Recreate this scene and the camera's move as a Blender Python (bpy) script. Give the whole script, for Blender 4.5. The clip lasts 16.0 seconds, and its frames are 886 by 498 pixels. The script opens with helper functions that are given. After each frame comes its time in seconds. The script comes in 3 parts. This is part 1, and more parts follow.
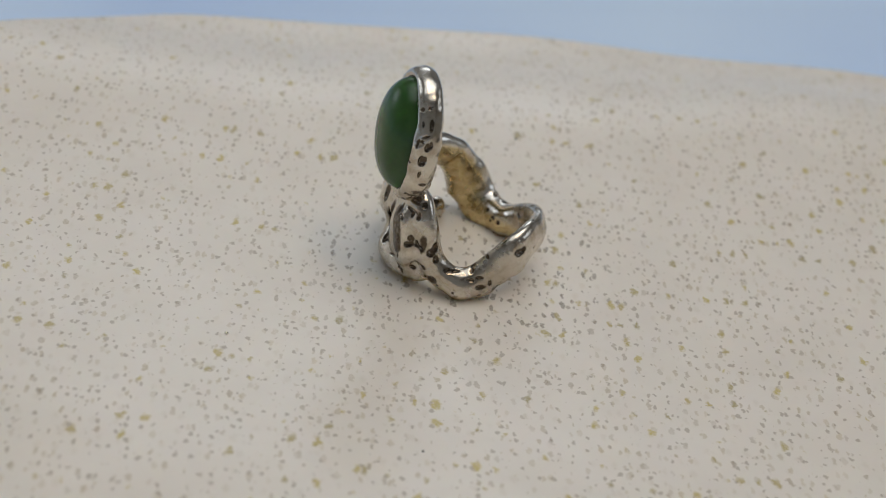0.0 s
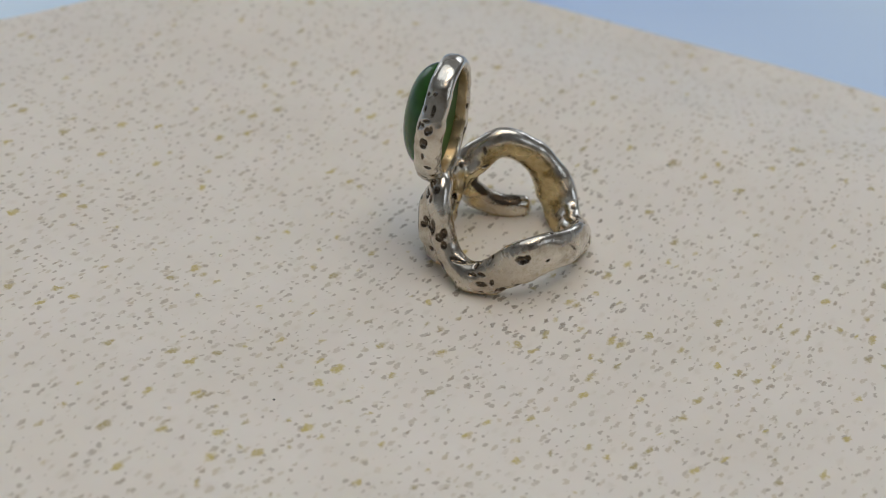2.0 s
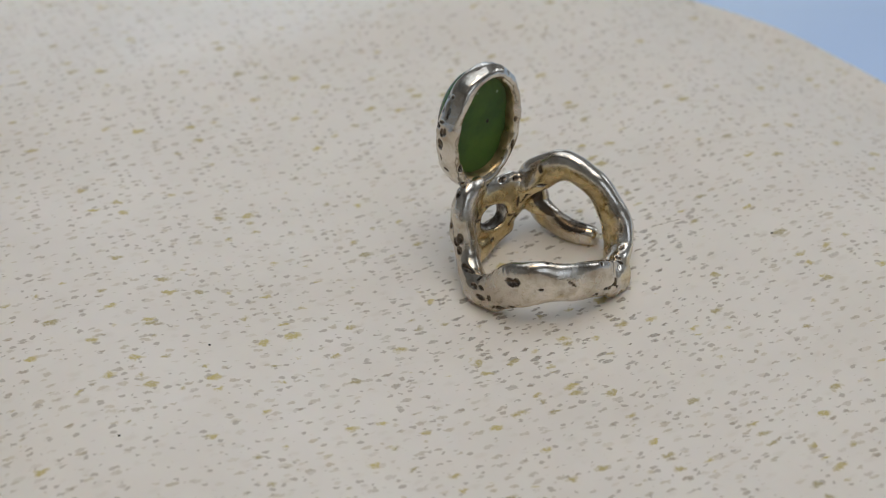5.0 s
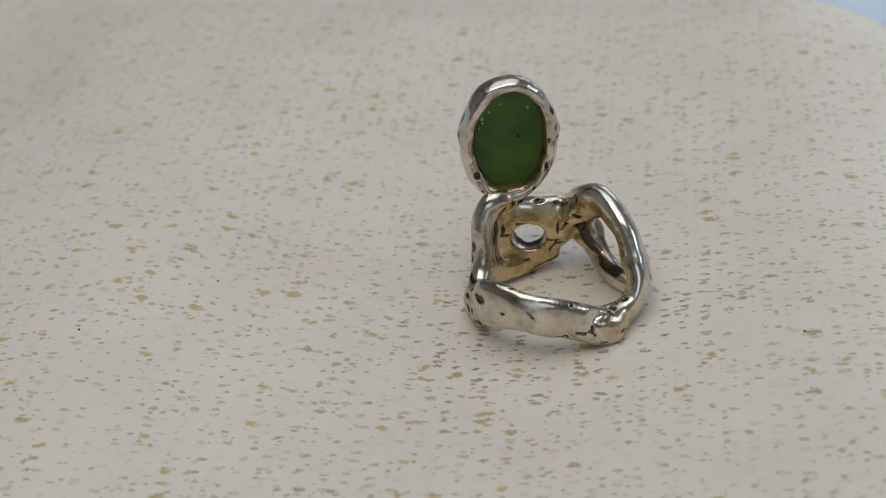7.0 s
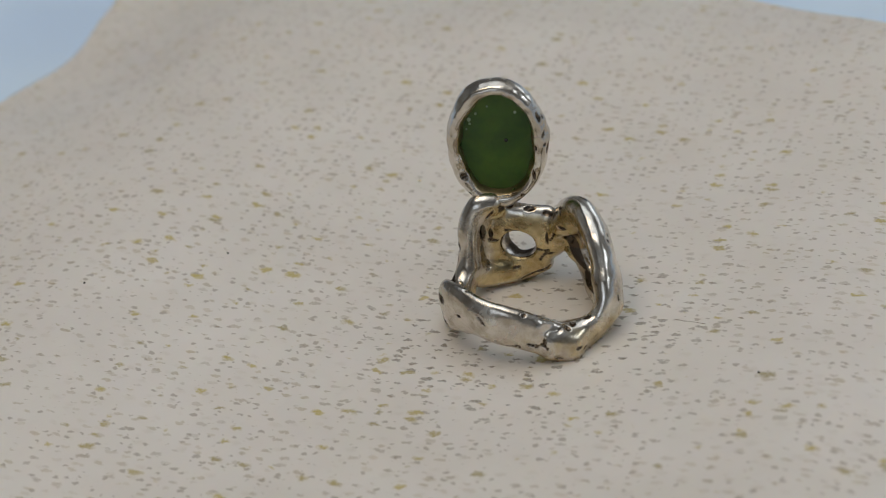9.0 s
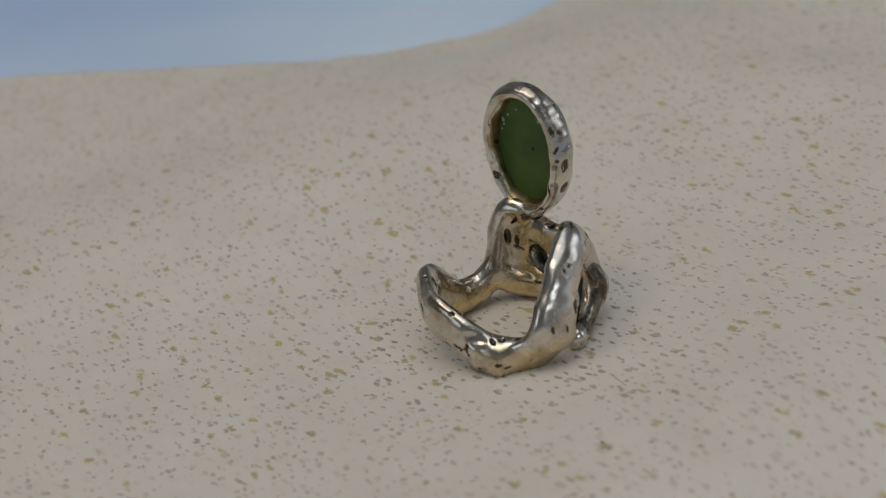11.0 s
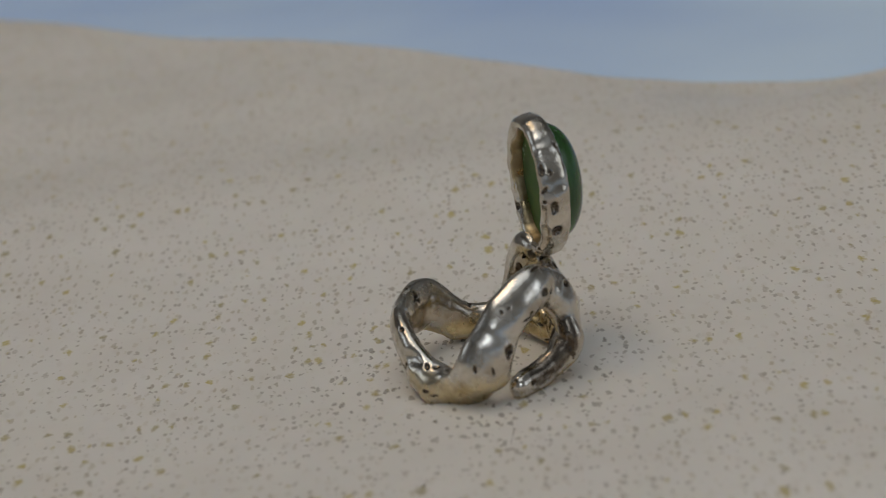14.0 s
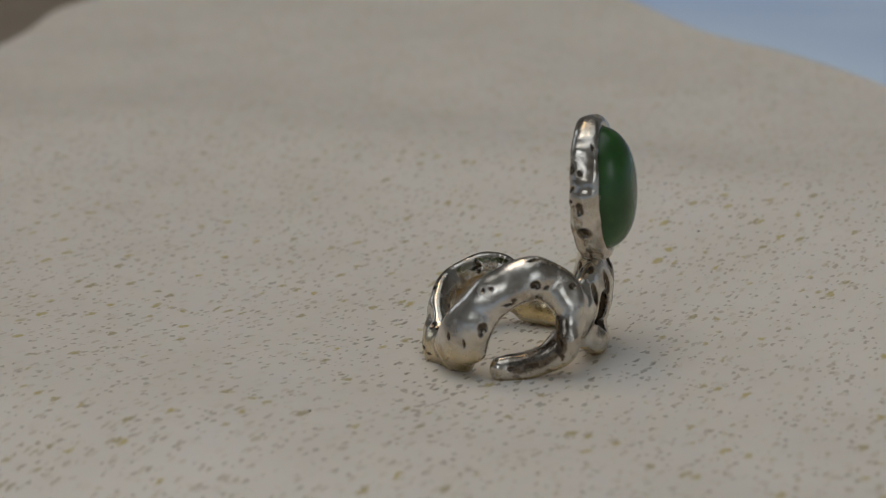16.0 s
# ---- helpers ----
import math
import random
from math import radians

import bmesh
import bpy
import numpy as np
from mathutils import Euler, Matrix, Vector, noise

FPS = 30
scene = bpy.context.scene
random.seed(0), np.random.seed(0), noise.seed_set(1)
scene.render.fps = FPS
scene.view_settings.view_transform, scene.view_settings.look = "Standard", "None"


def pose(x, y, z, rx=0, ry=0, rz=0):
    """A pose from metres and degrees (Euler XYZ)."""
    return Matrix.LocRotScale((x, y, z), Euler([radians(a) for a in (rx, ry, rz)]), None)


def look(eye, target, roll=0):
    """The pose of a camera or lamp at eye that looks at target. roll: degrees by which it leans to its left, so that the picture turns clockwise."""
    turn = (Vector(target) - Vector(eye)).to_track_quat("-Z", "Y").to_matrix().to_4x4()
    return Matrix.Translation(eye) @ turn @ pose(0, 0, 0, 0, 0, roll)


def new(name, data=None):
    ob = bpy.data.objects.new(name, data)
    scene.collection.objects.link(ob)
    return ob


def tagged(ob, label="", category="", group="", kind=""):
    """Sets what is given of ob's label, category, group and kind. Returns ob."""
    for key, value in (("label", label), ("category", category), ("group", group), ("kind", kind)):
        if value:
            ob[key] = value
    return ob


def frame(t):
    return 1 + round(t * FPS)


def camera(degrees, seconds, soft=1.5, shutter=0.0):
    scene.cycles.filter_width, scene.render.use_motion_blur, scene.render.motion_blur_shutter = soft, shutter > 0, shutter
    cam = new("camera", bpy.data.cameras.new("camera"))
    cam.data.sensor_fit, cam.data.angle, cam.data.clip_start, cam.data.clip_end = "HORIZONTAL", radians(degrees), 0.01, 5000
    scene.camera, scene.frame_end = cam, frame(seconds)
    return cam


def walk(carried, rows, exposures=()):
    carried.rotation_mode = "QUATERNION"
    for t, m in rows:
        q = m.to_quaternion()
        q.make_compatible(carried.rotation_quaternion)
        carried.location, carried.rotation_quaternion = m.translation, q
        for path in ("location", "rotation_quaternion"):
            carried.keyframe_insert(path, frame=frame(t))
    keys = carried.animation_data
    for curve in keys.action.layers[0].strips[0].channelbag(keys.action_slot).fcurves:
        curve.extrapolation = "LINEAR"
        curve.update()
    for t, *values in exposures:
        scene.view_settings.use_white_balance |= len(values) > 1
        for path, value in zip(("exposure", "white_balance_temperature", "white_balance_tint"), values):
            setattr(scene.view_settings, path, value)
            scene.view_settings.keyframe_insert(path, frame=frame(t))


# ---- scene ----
cam = camera(30.58, 16.0, soft=0.85)
PATH = [
    (0, pose(-0.03186, -0.20948, 0.14012, 56.788, -8.747, -4.093)),
    (0.5, pose(-0.01219, -0.21056, 0.14266, 56.122, -8.007, 1.256)),
    (1, pose(0.04337, -0.20689, 0.14972, 54.435, -5.997, 16.224)),
    (1.5, pose(0.07939, -0.19557, 0.15284, 53.724, -4.411, 25.724)),
    (2, pose(0.09141, -0.18718, 0.15319, 53.548, -3.763, 29.359)),
    (2.5, pose(0.12128, -0.16704, 0.15459, 53.182, -2.194, 38.420)),
    (3, pose(0.14766, -0.13975, 0.15455, 53.095, -0.534, 48.244)),
    (3.5, pose(0.16620, -0.11759, 0.15450, 53.125, 0.849, 56.002)),
    (4, pose(0.16607, -0.11762, 0.15462, 53.098, 0.783, 56.070)),
    (4.2, pose(0.16604, -0.11812, 0.15498, 53.063, 0.686, 56.076)),
    (4.7, pose(0.16764, -0.11523, 0.15590, 52.888, 0.699, 57.217)),
    (5.2, pose(0.17284, -0.10426, 0.15640, 52.721, 1.197, 60.602)),
    (5.8, pose(0.18312, -0.08020, 0.15542, 52.901, 2.389, 67.610)),
    (6.3, pose(0.19315, -0.05019, 0.15244, 53.671, 3.867, 75.925)),
    (6.5, pose(0.19654, -0.03607, 0.15075, 54.126, 4.551, 79.714)),
    (7, pose(0.20203, 0.00800, 0.14555, 55.565, 6.188, 91.647)),
    (7.5, pose(0.19805, 0.04420, 0.14041, 56.846, 7.274, 101.311)),
    (8, pose(0.19711, 0.04930, 0.13986, 56.995, 7.492, 102.580)),
    (8.5, pose(0.19744, 0.04851, 0.13973, 57.047, 7.346, 102.566)),
    (9, pose(0.19401, 0.06340, 0.13728, 57.606, 7.773, 106.133)),
    (9.2, pose(0.18836, 0.08223, 0.13395, 58.393, 8.061, 110.689)),
    (9.7, pose(0.16970, 0.12119, 0.12653, 60.280, 8.515, 121.697)),
    (10.2, pose(0.15019, 0.14769, 0.12061, 61.987, 8.574, 131.623)),
    (10.8, pose(0.12894, 0.16886, 0.11486, 63.752, 8.451, 141.507)),
    (11.3, pose(0.11265, 0.18167, 0.11065, 64.950, 8.483, 147.591)),
    (11.5, pose(0.10606, 0.18620, 0.10901, 65.375, 8.558, 149.578)),
    (12, pose(0.10594, 0.18686, 0.10852, 65.527, 8.422, 149.869)),
    (12.5, pose(0.10536, 0.18698, 0.10906, 65.439, 8.247, 150.109)),
    (13, pose(0.09583, 0.19115, 0.10792, 65.768, 8.143, 152.861)),
    (13.5, pose(0.06783, 0.20231, 0.10430, 66.888, 7.762, 161.248)),
    (14, pose(0.02769, 0.20810, 0.09946, 68.382, 6.789, 172.780)),
    (14.5, pose(0.00276, 0.20895, 0.09668, 69.223, 6.208, 179.674)),
    (15, pose(-0.03170, 0.21211, 0.09246, 70.254, 5.159, -171.014)),
    (15.5, pose(-0.06080, 0.20769, 0.08910, 71.101, 4.219, -162.521)),
    (16, pose(-0.08785, 0.19827, 0.08738, 71.713, 2.481, -152.189)),
]

FOCUS = 0.238
cam.data.dof.use_dof = True
cam.data.dof.focus_distance = FOCUS
cam.data.dof.aperture_fstop = 22.0
EXPOSURES = [(t, e, k, 10) for t, e, k in ((0, -0.23, 6340), (2, -0.18, 6200), (4, -0.19, 6150), (6.5, -0.04, 6130), (7.2, -0.32, 6150), (8.5, -0.48, 6170), (9, -0.30, 6200), (11.3, -0.58, 6360), (12.5, -0.56, 6360), (13.5, -0.64, 6320), (14.5, -0.72, 6300), (16, -0.67, 6340))]
walk(cam, PATH, EXPOSURES)

# ---- light ----
world = bpy.data.worlds.new("sky")
scene.world = world
world.use_nodes = True
wn, wl = world.node_tree.nodes, world.node_tree.links
sky = wn.new("ShaderNodeTexSky")
sky.sky_type = "NISHITA"
sky.sun_disc = False
sky.sun_elevation = radians(76)
sky.sun_rotation = radians(54)
wl.new(sky.outputs[0], wn["Background"].inputs[0])
wn["Background"].inputs[1].default_value = 0.05
sun = new("sun", bpy.data.lights.new("sun", "SUN"))
sun.data.energy = 0.3
sun.data.angle = radians(24)
sun.data.color = (1.0, 0.86, 0.66)
sun.matrix_world = look((0.2, 0.14, 1.0), (0, 0, 0))
# daylight through the windows in the north, east and west walls
R = 2.2
WINDOW_NORTH = (-0.25, 0.65, 0.75, 1.35)
WINDOW_WEST = (0.5, 1.8, 0.3, 1.2)
WINDOW_EAST = (-0.8, 0.4, 0.6, 1.5)


def window_light(name, span, energy, m):
    li = bpy.data.lights.new(name, "AREA")
    li.shape = "RECTANGLE"
    li.size, li.size_y = span[1] - span[0], span[3] - span[2]
    li.energy = energy
    li.color = (0.90, 0.955, 1.0)
    ob = new(name, li)
    ob.matrix_world = m
    return ob


window_light("window_light_north", WINDOW_NORTH, 5.5, pose((WINDOW_NORTH[0] + WINDOW_NORTH[1]) / 2, R + 0.02, (WINDOW_NORTH[2] + WINDOW_NORTH[3]) / 2, -90))
window_light("window_light_east", WINDOW_EAST, 4, pose(R + 0.02, (WINDOW_EAST[0] + WINDOW_EAST[1]) / 2, (WINDOW_EAST[2] + WINDOW_EAST[3]) / 2, -90, 0, -90))
window_light("window_light_west", WINDOW_WEST, 7, pose(-R - 0.02, (WINDOW_WEST[0] + WINDOW_WEST[1]) / 2, (WINDOW_WEST[2] + WINDOW_WEST[3]) / 2, -90, 0, 90))
# warm lamp under the ceiling
lamp = new("ceiling_light", bpy.data.lights.new("ceiling_light", "AREA"))
lamp.data.shape = "DISK"
lamp.data.size = 0.42
lamp.data.energy = 3.6
lamp.data.color = (1.0, 0.66, 0.27)
lamp.matrix_world = look((0.5, -0.4, 1.75), (0, 0, 0))
# soft top light added as fill, set in the unseen ceiling's opening
ROOF = (-1.0, 1.1, -1.0, 1.1, 1.9)
daylight = new("ceiling_fill_light", bpy.data.lights.new("ceiling_fill_light", "AREA"))
daylight.data.shape = "RECTANGLE"
daylight.data.size, daylight.data.size_y = ROOF[1] - ROOF[0], ROOF[3] - ROOF[2]
daylight.data.energy = 16.5
daylight.data.color = (0.955, 0.985, 0.965)
daylight.matrix_world = pose((ROOF[0] + ROOF[1]) / 2, (ROOF[2] + ROOF[3]) / 2, ROOF[4] - 0.01)


# ---- materials ----
def material(name, **values):
    m = bpy.data.materials.new(name)
    m.use_nodes = True
    b = m.node_tree.nodes["Principled BSDF"]
    for key, value in values.items():
        b.inputs[key.replace("_", " ")].default_value = value
    return m, m.node_tree.nodes, m.node_tree.links, b


def ramp(nodes, stops):
    r = nodes.new("ShaderNodeValToRGB")
    el = r.color_ramp.elements
    while len(el) < len(stops):
        el.new(0.5)
    for e, (pos, col) in zip(el, stops):
        e.position, e.color = pos, (*col, 1)
    return r


def noise_tex(nodes, links, scale, detail=4.0, rough=0.55, vec=None):
    n = nodes.new("ShaderNodeTexNoise")
    n.inputs["Scale"].default_value = scale
    n.inputs["Detail"].default_value = detail
    n.inputs["Roughness"].default_value = rough
    if vec is not None:
        links.new(vec, n.inputs["Vector"])
    return n


def mathn(nodes, links, op, a, b=0.0):
    n = nodes.new("ShaderNodeMath")
    n.operation = op
    for i, v in enumerate((a, b)):
        if isinstance(v, (int, float)):
            n.inputs[i].default_value = v
        else:
            links.new(v, n.inputs[i])
    return n.outputs[0]


def mixc(nodes, links, fac, a, b):
    n = nodes.new("ShaderNodeMix")
    n.data_type = "RGBA"
    for sock, v in ((n.inputs[0], fac), (n.inputs[6], a), (n.inputs[7], b)):
        if isinstance(v, (int, float)):
            sock.default_value = v
        elif isinstance(v, tuple):
            sock.default_value = (*v, 1)
        else:
            links.new(v, sock)
    return n.outputs[2]


def bump(nodes, links, bsdf, height, strength, distance):
    n = nodes.new("ShaderNodeBump")
    n.inputs["Strength"].default_value = strength
    n.inputs["Distance"].default_value = distance
    links.new(height, n.inputs["Height"])
    links.new(n.outputs[0], bsdf.inputs["Normal"])
    return n


def speckled_mat():
    m, n, l, b = material("speckled_mat", Roughness=0.4)
    b.inputs["Specular IOR Level"].default_value = 0.5
    b.inputs["Subsurface Weight"].default_value = 0.2
    b.inputs["Subsurface Radius"].default_value = (1.0, 0.72, 0.42)
    b.inputs["Subsurface Scale"].default_value = 0.004
    geo = n.new("ShaderNodeNewGeometry")
    # the print runs in one direction across the mat
    along = n.new("ShaderNodeMapping")
    along.inputs["Rotation"].default_value = (0, 0, radians(-85))
    l.new(geo.outputs["Position"], along.inputs["Vector"])

    def warped(scale, amount):
        w = noise_tex(n, l, scale, 3.0, 0.6, geo.outputs["Position"])
        centred = n.new("ShaderNodeVectorMath")
        centred.operation = "SUBTRACT"
        l.new(w.outputs["Color"], centred.inputs[0])
        centred.inputs[1].default_value = (0.5, 0.5, 0.5)
        add = n.new("ShaderNodeVectorMath")
        add.operation = "MULTIPLY_ADD"
        l.new(centred.outputs[0], add.inputs[0])
        add.inputs[1].default_value = (amount, amount, 0.0)
        l.new(along.outputs[0], add.inputs[2])
        return add.outputs[0]

    ragged = warped(1100.0, 0.0013)
    torn = warped(800.0, 0.0021)

    def specks(vec, scale, stretch, lo, hi, seed, blur):
        mp = n.new("ShaderNodeMapping")
        mp.inputs["Location"].default_value = (seed, seed * 0.37, 0.0)
        mp.inputs["Scale"].default_value = (stretch, 1.0, 0.0)
        l.new(vec, mp.inputs["Vector"])
        v = n.new("ShaderNodeTexVoronoi")
        v.voronoi_dimensions = "2D"
        v.inputs["Scale"].default_value = scale
        l.new(mp.outputs[0], v.inputs["Vector"])
        sep = n.new("ShaderNodeSeparateColor")
        l.new(v.outputs["Color"], sep.inputs[0])
        size = n.new("ShaderNodeMapRange")
        l.new(sep.outputs[0], size.inputs[0])
        size.inputs[1].default_value, size.inputs[2].default_value = 0.0, 1.0
        size.inputs[3].default_value, size.inputs[4].default_value = lo, hi
        edge = mathn(n, l, "SUBTRACT", size.outputs[0], v.outputs["Distance"])
        soft = n.new("ShaderNodeMapRange")
        l.new(edge, soft.inputs[0])
        soft.inputs[1].default_value, soft.inputs[2].default_value = 0.0, blur
        return soft.outputs[0], sep

    stain = noise_tex(n, l, 60.0, 6.0, 0.62, geo.outputs["Position"])
    base = ramp(n, [(0.3, (0.735, 0.690, 0.624)), (0.7, (0.795, 0.754, 0.694))])
    l.new(stain.outputs[0], base.inputs[0])
    # the print is crowded in drifts and sparse between them
    drift = noise_tex(n, l, 95.0, 3.0, 0.55, along.outputs[0])
    crowd = n.new("ShaderNodeMapRange")
    l.new(drift.outputs[0], crowd.inputs[0])
    crowd.inputs[1].default_value, crowd.inputs[2].default_value = 0.3, 0.7
    crowd.inputs[3].default_value, crowd.inputs[4].default_value = 0.55, 1.0
    # pale ghosts of specks under the surface
    ghost, _ = specks(ragged, 560.0, 0.55, -0.25, 0.42, 7.7, 0.3)
    ground = mixc(n, l, mathn(n, l, "MULTIPLY", ghost, 0.16), base.outputs[0], (0.50, 0.43, 0.31))
    small, ssep = specks(ragged, 800.0, 0.42, -0.09, 0.36, 0.0, 0.10)
    scol = ramp(n, [(0.0, (0.26, 0.195, 0.115)), (0.35, (0.40, 0.32, 0.185)), (0.7, (0.50, 0.415, 0.25)), (1.0, (0.31, 0.24, 0.15))])
    l.new(ssep.outputs[1], scol.inputs[0])
    tiny, _ = specks(ragged, 1050.0, 0.6, -0.75, 0.40, 5.3, 0.12)
    big, bsep = specks(torn, 400.0, 0.55, -0.62, 0.31, 3.1, 0.14)
    bcol = ramp(n, [(0.0, (0.55, 0.455, 0.14)), (0.5, (0.50, 0.41, 0.155)), (1.0, (0.38, 0.32, 0.165))])
    l.new(bsep.outputs[1], bcol.inputs[0])
    # each speck is printed more or less densely
    dense = n.new("ShaderNodeMapRange")
    l.new(ssep.outputs[2], dense.inputs[0])
    dense.inputs[3].default_value, dense.inputs[4].default_value = 0.28, 0.82
    grain = noise_tex(n, l, 3200.0, 3.0, 0.7, geo.outputs["Position"])
    mottled = n.new("ShaderNodeMapRange")
    l.new(grain.outputs[0], mottled.inputs[0])
    mottled.inputs[1].default_value, mottled.inputs[2].default_value = 0.35, 0.6
    mottled.inputs[3].default_value, mottled.inputs[4].default_value = 0.55, 1.0
    # specks are darkest around the ring and fade paler outwards
    centre = n.new("ShaderNodeVectorMath")
    centre.operation = "DISTANCE"
    l.new(geo.outputs["Position"], centre.inputs[0])
    centre.inputs[1].default_value = (0.009, 0.004, 0.0)
    near_ring = n.new("ShaderNodeMapRange")
    l.new(centre.outputs["Value"], near_ring.inputs[0])
    near_ring.inputs[1].default_value, near_ring.inputs[2].default_value = 0.019, 0.036
    near_ring.inputs[3].default_value, near_ring.inputs[4].default_value = 1.0, 0.0
    ink = mathn(n, l, "MULTIPLY", mathn(n, l, "MAXIMUM", mathn(n, l, "MULTIPLY", dense.outputs[0], crowd.outputs[0]), mathn(n, l, "MULTIPLY", near_ring.outputs[0], 0.72)), mottled.outputs[0])
    strong = mixc(n, l, mathn(n, l, "MULTIPLY", near_ring.outputs[0], 0.85), scol.outputs[0], (0.09, 0.064, 0.03))
    c0 = mixc(n, l, mathn(n, l, "MULTIPLY", tiny, 0.5), ground, (0.26, 0.20, 0.125))
    c1 = mixc(n, l, mathn(n, l, "MULTIPLY", small, ink), c0, strong)
    c2 = mixc(n, l, mathn(n, l, "MULTIPLY", big, mottled.outputs[0]), c1, bcol.outputs[0])
    l.new(c2, b.inputs["Base Color"])
    fine = noise_tex(n, l, 2500.0, 3.0, 0.6, geo.outputs["Position"])
    bump(n, l, b, fine.outputs[0], 0.05, 0.0003)
    return m


def silver():
    """Cast metal with grain and scuffs; point attributes say where it is tinted yellow or brown or kept its black
    oxide.
    """
    m, n, l, b = material("cast_silver", Metallic=1.0)
    geo = n.new("ShaderNodeNewGeometry")

    def tint(name, lo, hi):
        at = n.new("ShaderNodeAttribute")
        at.attribute_name = name
        r = n.new("ShaderNodeMapRange")
        l.new(mathn(n, l, "ADD", at.outputs["Fac"], mathn(n, l, "MULTIPLY", mathn(n, l, "SUBTRACT", mid.outputs[0], 0.5), 0.9)), r.inputs[0])
        r.inputs[1].default_value, r.inputs[2].default_value = lo, hi
        return r.outputs[0]

    mid = noise_tex(n, l, 420.0, 5.0, 0.65, geo.outputs["Position"])
    big = noise_tex(n, l, 260.0, 4.0, 0.6, geo.outputs["Position"])
    scr = noise_tex(n, l, 1500.0, 5.0, 0.65, geo.outputs["Position"])
    worked = noise_tex(n, l, 340.0, 3.0, 0.6, geo.outputs["Position"])
    bright = ramp(n, [(0.35, (0.44, 0.385, 0.315)), (0.62, (0.78, 0.735, 0.66))])
    l.new(big.outputs[0], bright.inputs[0])
    # yellow tone, mostly for warm light bounced off the mat
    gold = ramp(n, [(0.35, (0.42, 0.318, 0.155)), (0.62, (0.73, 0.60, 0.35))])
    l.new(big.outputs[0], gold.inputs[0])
    patch = noise_tex(n, l, 130.0, 5.0, 0.68, geo.outputs["Position"])
    spread = ramp(n, [(0.52, (0, 0, 0)), (0.66, (1, 1, 1))])
    l.new(patch.outputs[0], spread.inputs[0])
    dull = mathn(n, l, "MULTIPLY", spread.outputs[0], 0.7)
    yellow_cast, brown = tint("yellow_cast", 0.25, 0.75), tint("brown", 0.25, 0.7)
    # black oxide left in the hollows, and other darkened places
    at = n.new("ShaderNodeAttribute")
    at.attribute_name = "oxide"
    ragged = mathn(n, l, "MULTIPLY", mathn(n, l, "SUBTRACT", scr.outputs[0], 0.5), 0.35)
    black = n.new("ShaderNodeMapRange")
    l.new(mathn(n, l, "ADD", at.outputs["Fac"], ragged), black.inputs[0])
    black.inputs[1].default_value, black.inputs[2].default_value = 0.3, 0.62
    c = mixc(n, l, dull, bright.outputs[0], (0.32, 0.25, 0.175))
    c = mixc(n, l, yellow_cast, c, gold.outputs[0])
    c = mixc(n, l, mathn(n, l, "MULTIPLY", brown, 0.8), c, (0.30, 0.235, 0.15))
    l.new(mixc(n, l, black.outputs[0], c, (0.10, 0.078, 0.058)), b.inputs["Base Color"])
    rr = n.new("ShaderNodeMapRange")
    l.new(worked.outputs[0], rr.inputs[0])
    rr.inputs[1].default_value, rr.inputs[2].default_value = 0.35, 0.65
    rr.inputs[3].default_value, rr.inputs[4].default_value = 0.08, 0.29
    gloss = rr.outputs[0]
    for amount, k in ((dull, 0.12), (yellow_cast, 0.06), (brown, 0.15), (black.outputs[0], 0.04)):
        gloss = mathn(n, l, "ADD", gloss, mathn(n, l, "MULTIPLY", amount, k))
    l.new(gloss, b.inputs["Roughness"])
    bump(n, l, b, scr.outputs[0], 0.19, 0.0002)
    return m


SILVER = silver()
SPECKLED = speckled_mat()


def jade(name, lo, hi, rough, scale=120.0):
    m, n, l, b = material(name, Roughness=rough)
    geo = n.new("ShaderNodeNewGeometry")
    t = noise_tex(n, l, scale, 4.0, 0.6, geo.outputs["Position"])
    c = ramp(n, [(0.36, lo), (0.64, hi)])
    l.new(t.outputs[0], c.inputs[0])
    l.new(c.outputs[0], b.inputs["Base Color"])
    b.inputs["Subsurface Weight"].default_value = 0.6
    b.inputs["Subsurface Radius"].default_value = (0.3, 1.0, 0.25)
    b.inputs["Subsurface Scale"].default_value = 0.005
    return m


JADE = jade("green_stone", (0.020, 0.070, 0.013), (0.036, 0.104, 0.020), 0.27)
JADE_BACK = jade("sawn_green_stone", (0.029, 0.080, 0.008), (0.072, 0.145, 0.010), 0.55, 110.0)


INCLUSION = material("dark_mineral", Base_Color=(0.012, 0.012, 0.010, 1), Roughness=0.25)[0]
CHIP = material("pale_chip", Base_Color=(0.30, 0.39, 0.26, 1), Roughness=0.4)[0]
SHINY = material("shiny_flake", Base_Color=(0.80, 0.76, 0.62, 1), Metallic=1.0, Roughness=0.08)[0]
FIBRE = material("dark_fibre", Base_Color=(0.27, 0.22, 0.16, 1), Roughness=0.7)[0]


def cloth():
    m, n, l, b = material("blue_cloth", Roughness=0.9)
    geo = n.new("ShaderNodeNewGeometry")
    t = noise_tex(n, l, 4.0, 3.0, 0.5, geo.outputs["Position"])
    c = ramp(n, [(0.34, (0.46, 0.61, 0.90)), (0.62, (0.70, 0.85, 1.0))])
    l.new(t.outputs[0], c.inputs[0])
    l.new(c.outputs[0], b.inputs["Base Color"])
    w = noise_tex(n, l, 900.0, 2.0, 0.5, geo.outputs["Position"])
    bump(n, l, b, w.outputs[0], 0.3, 0.0005)
    return m


CLOTH = cloth()


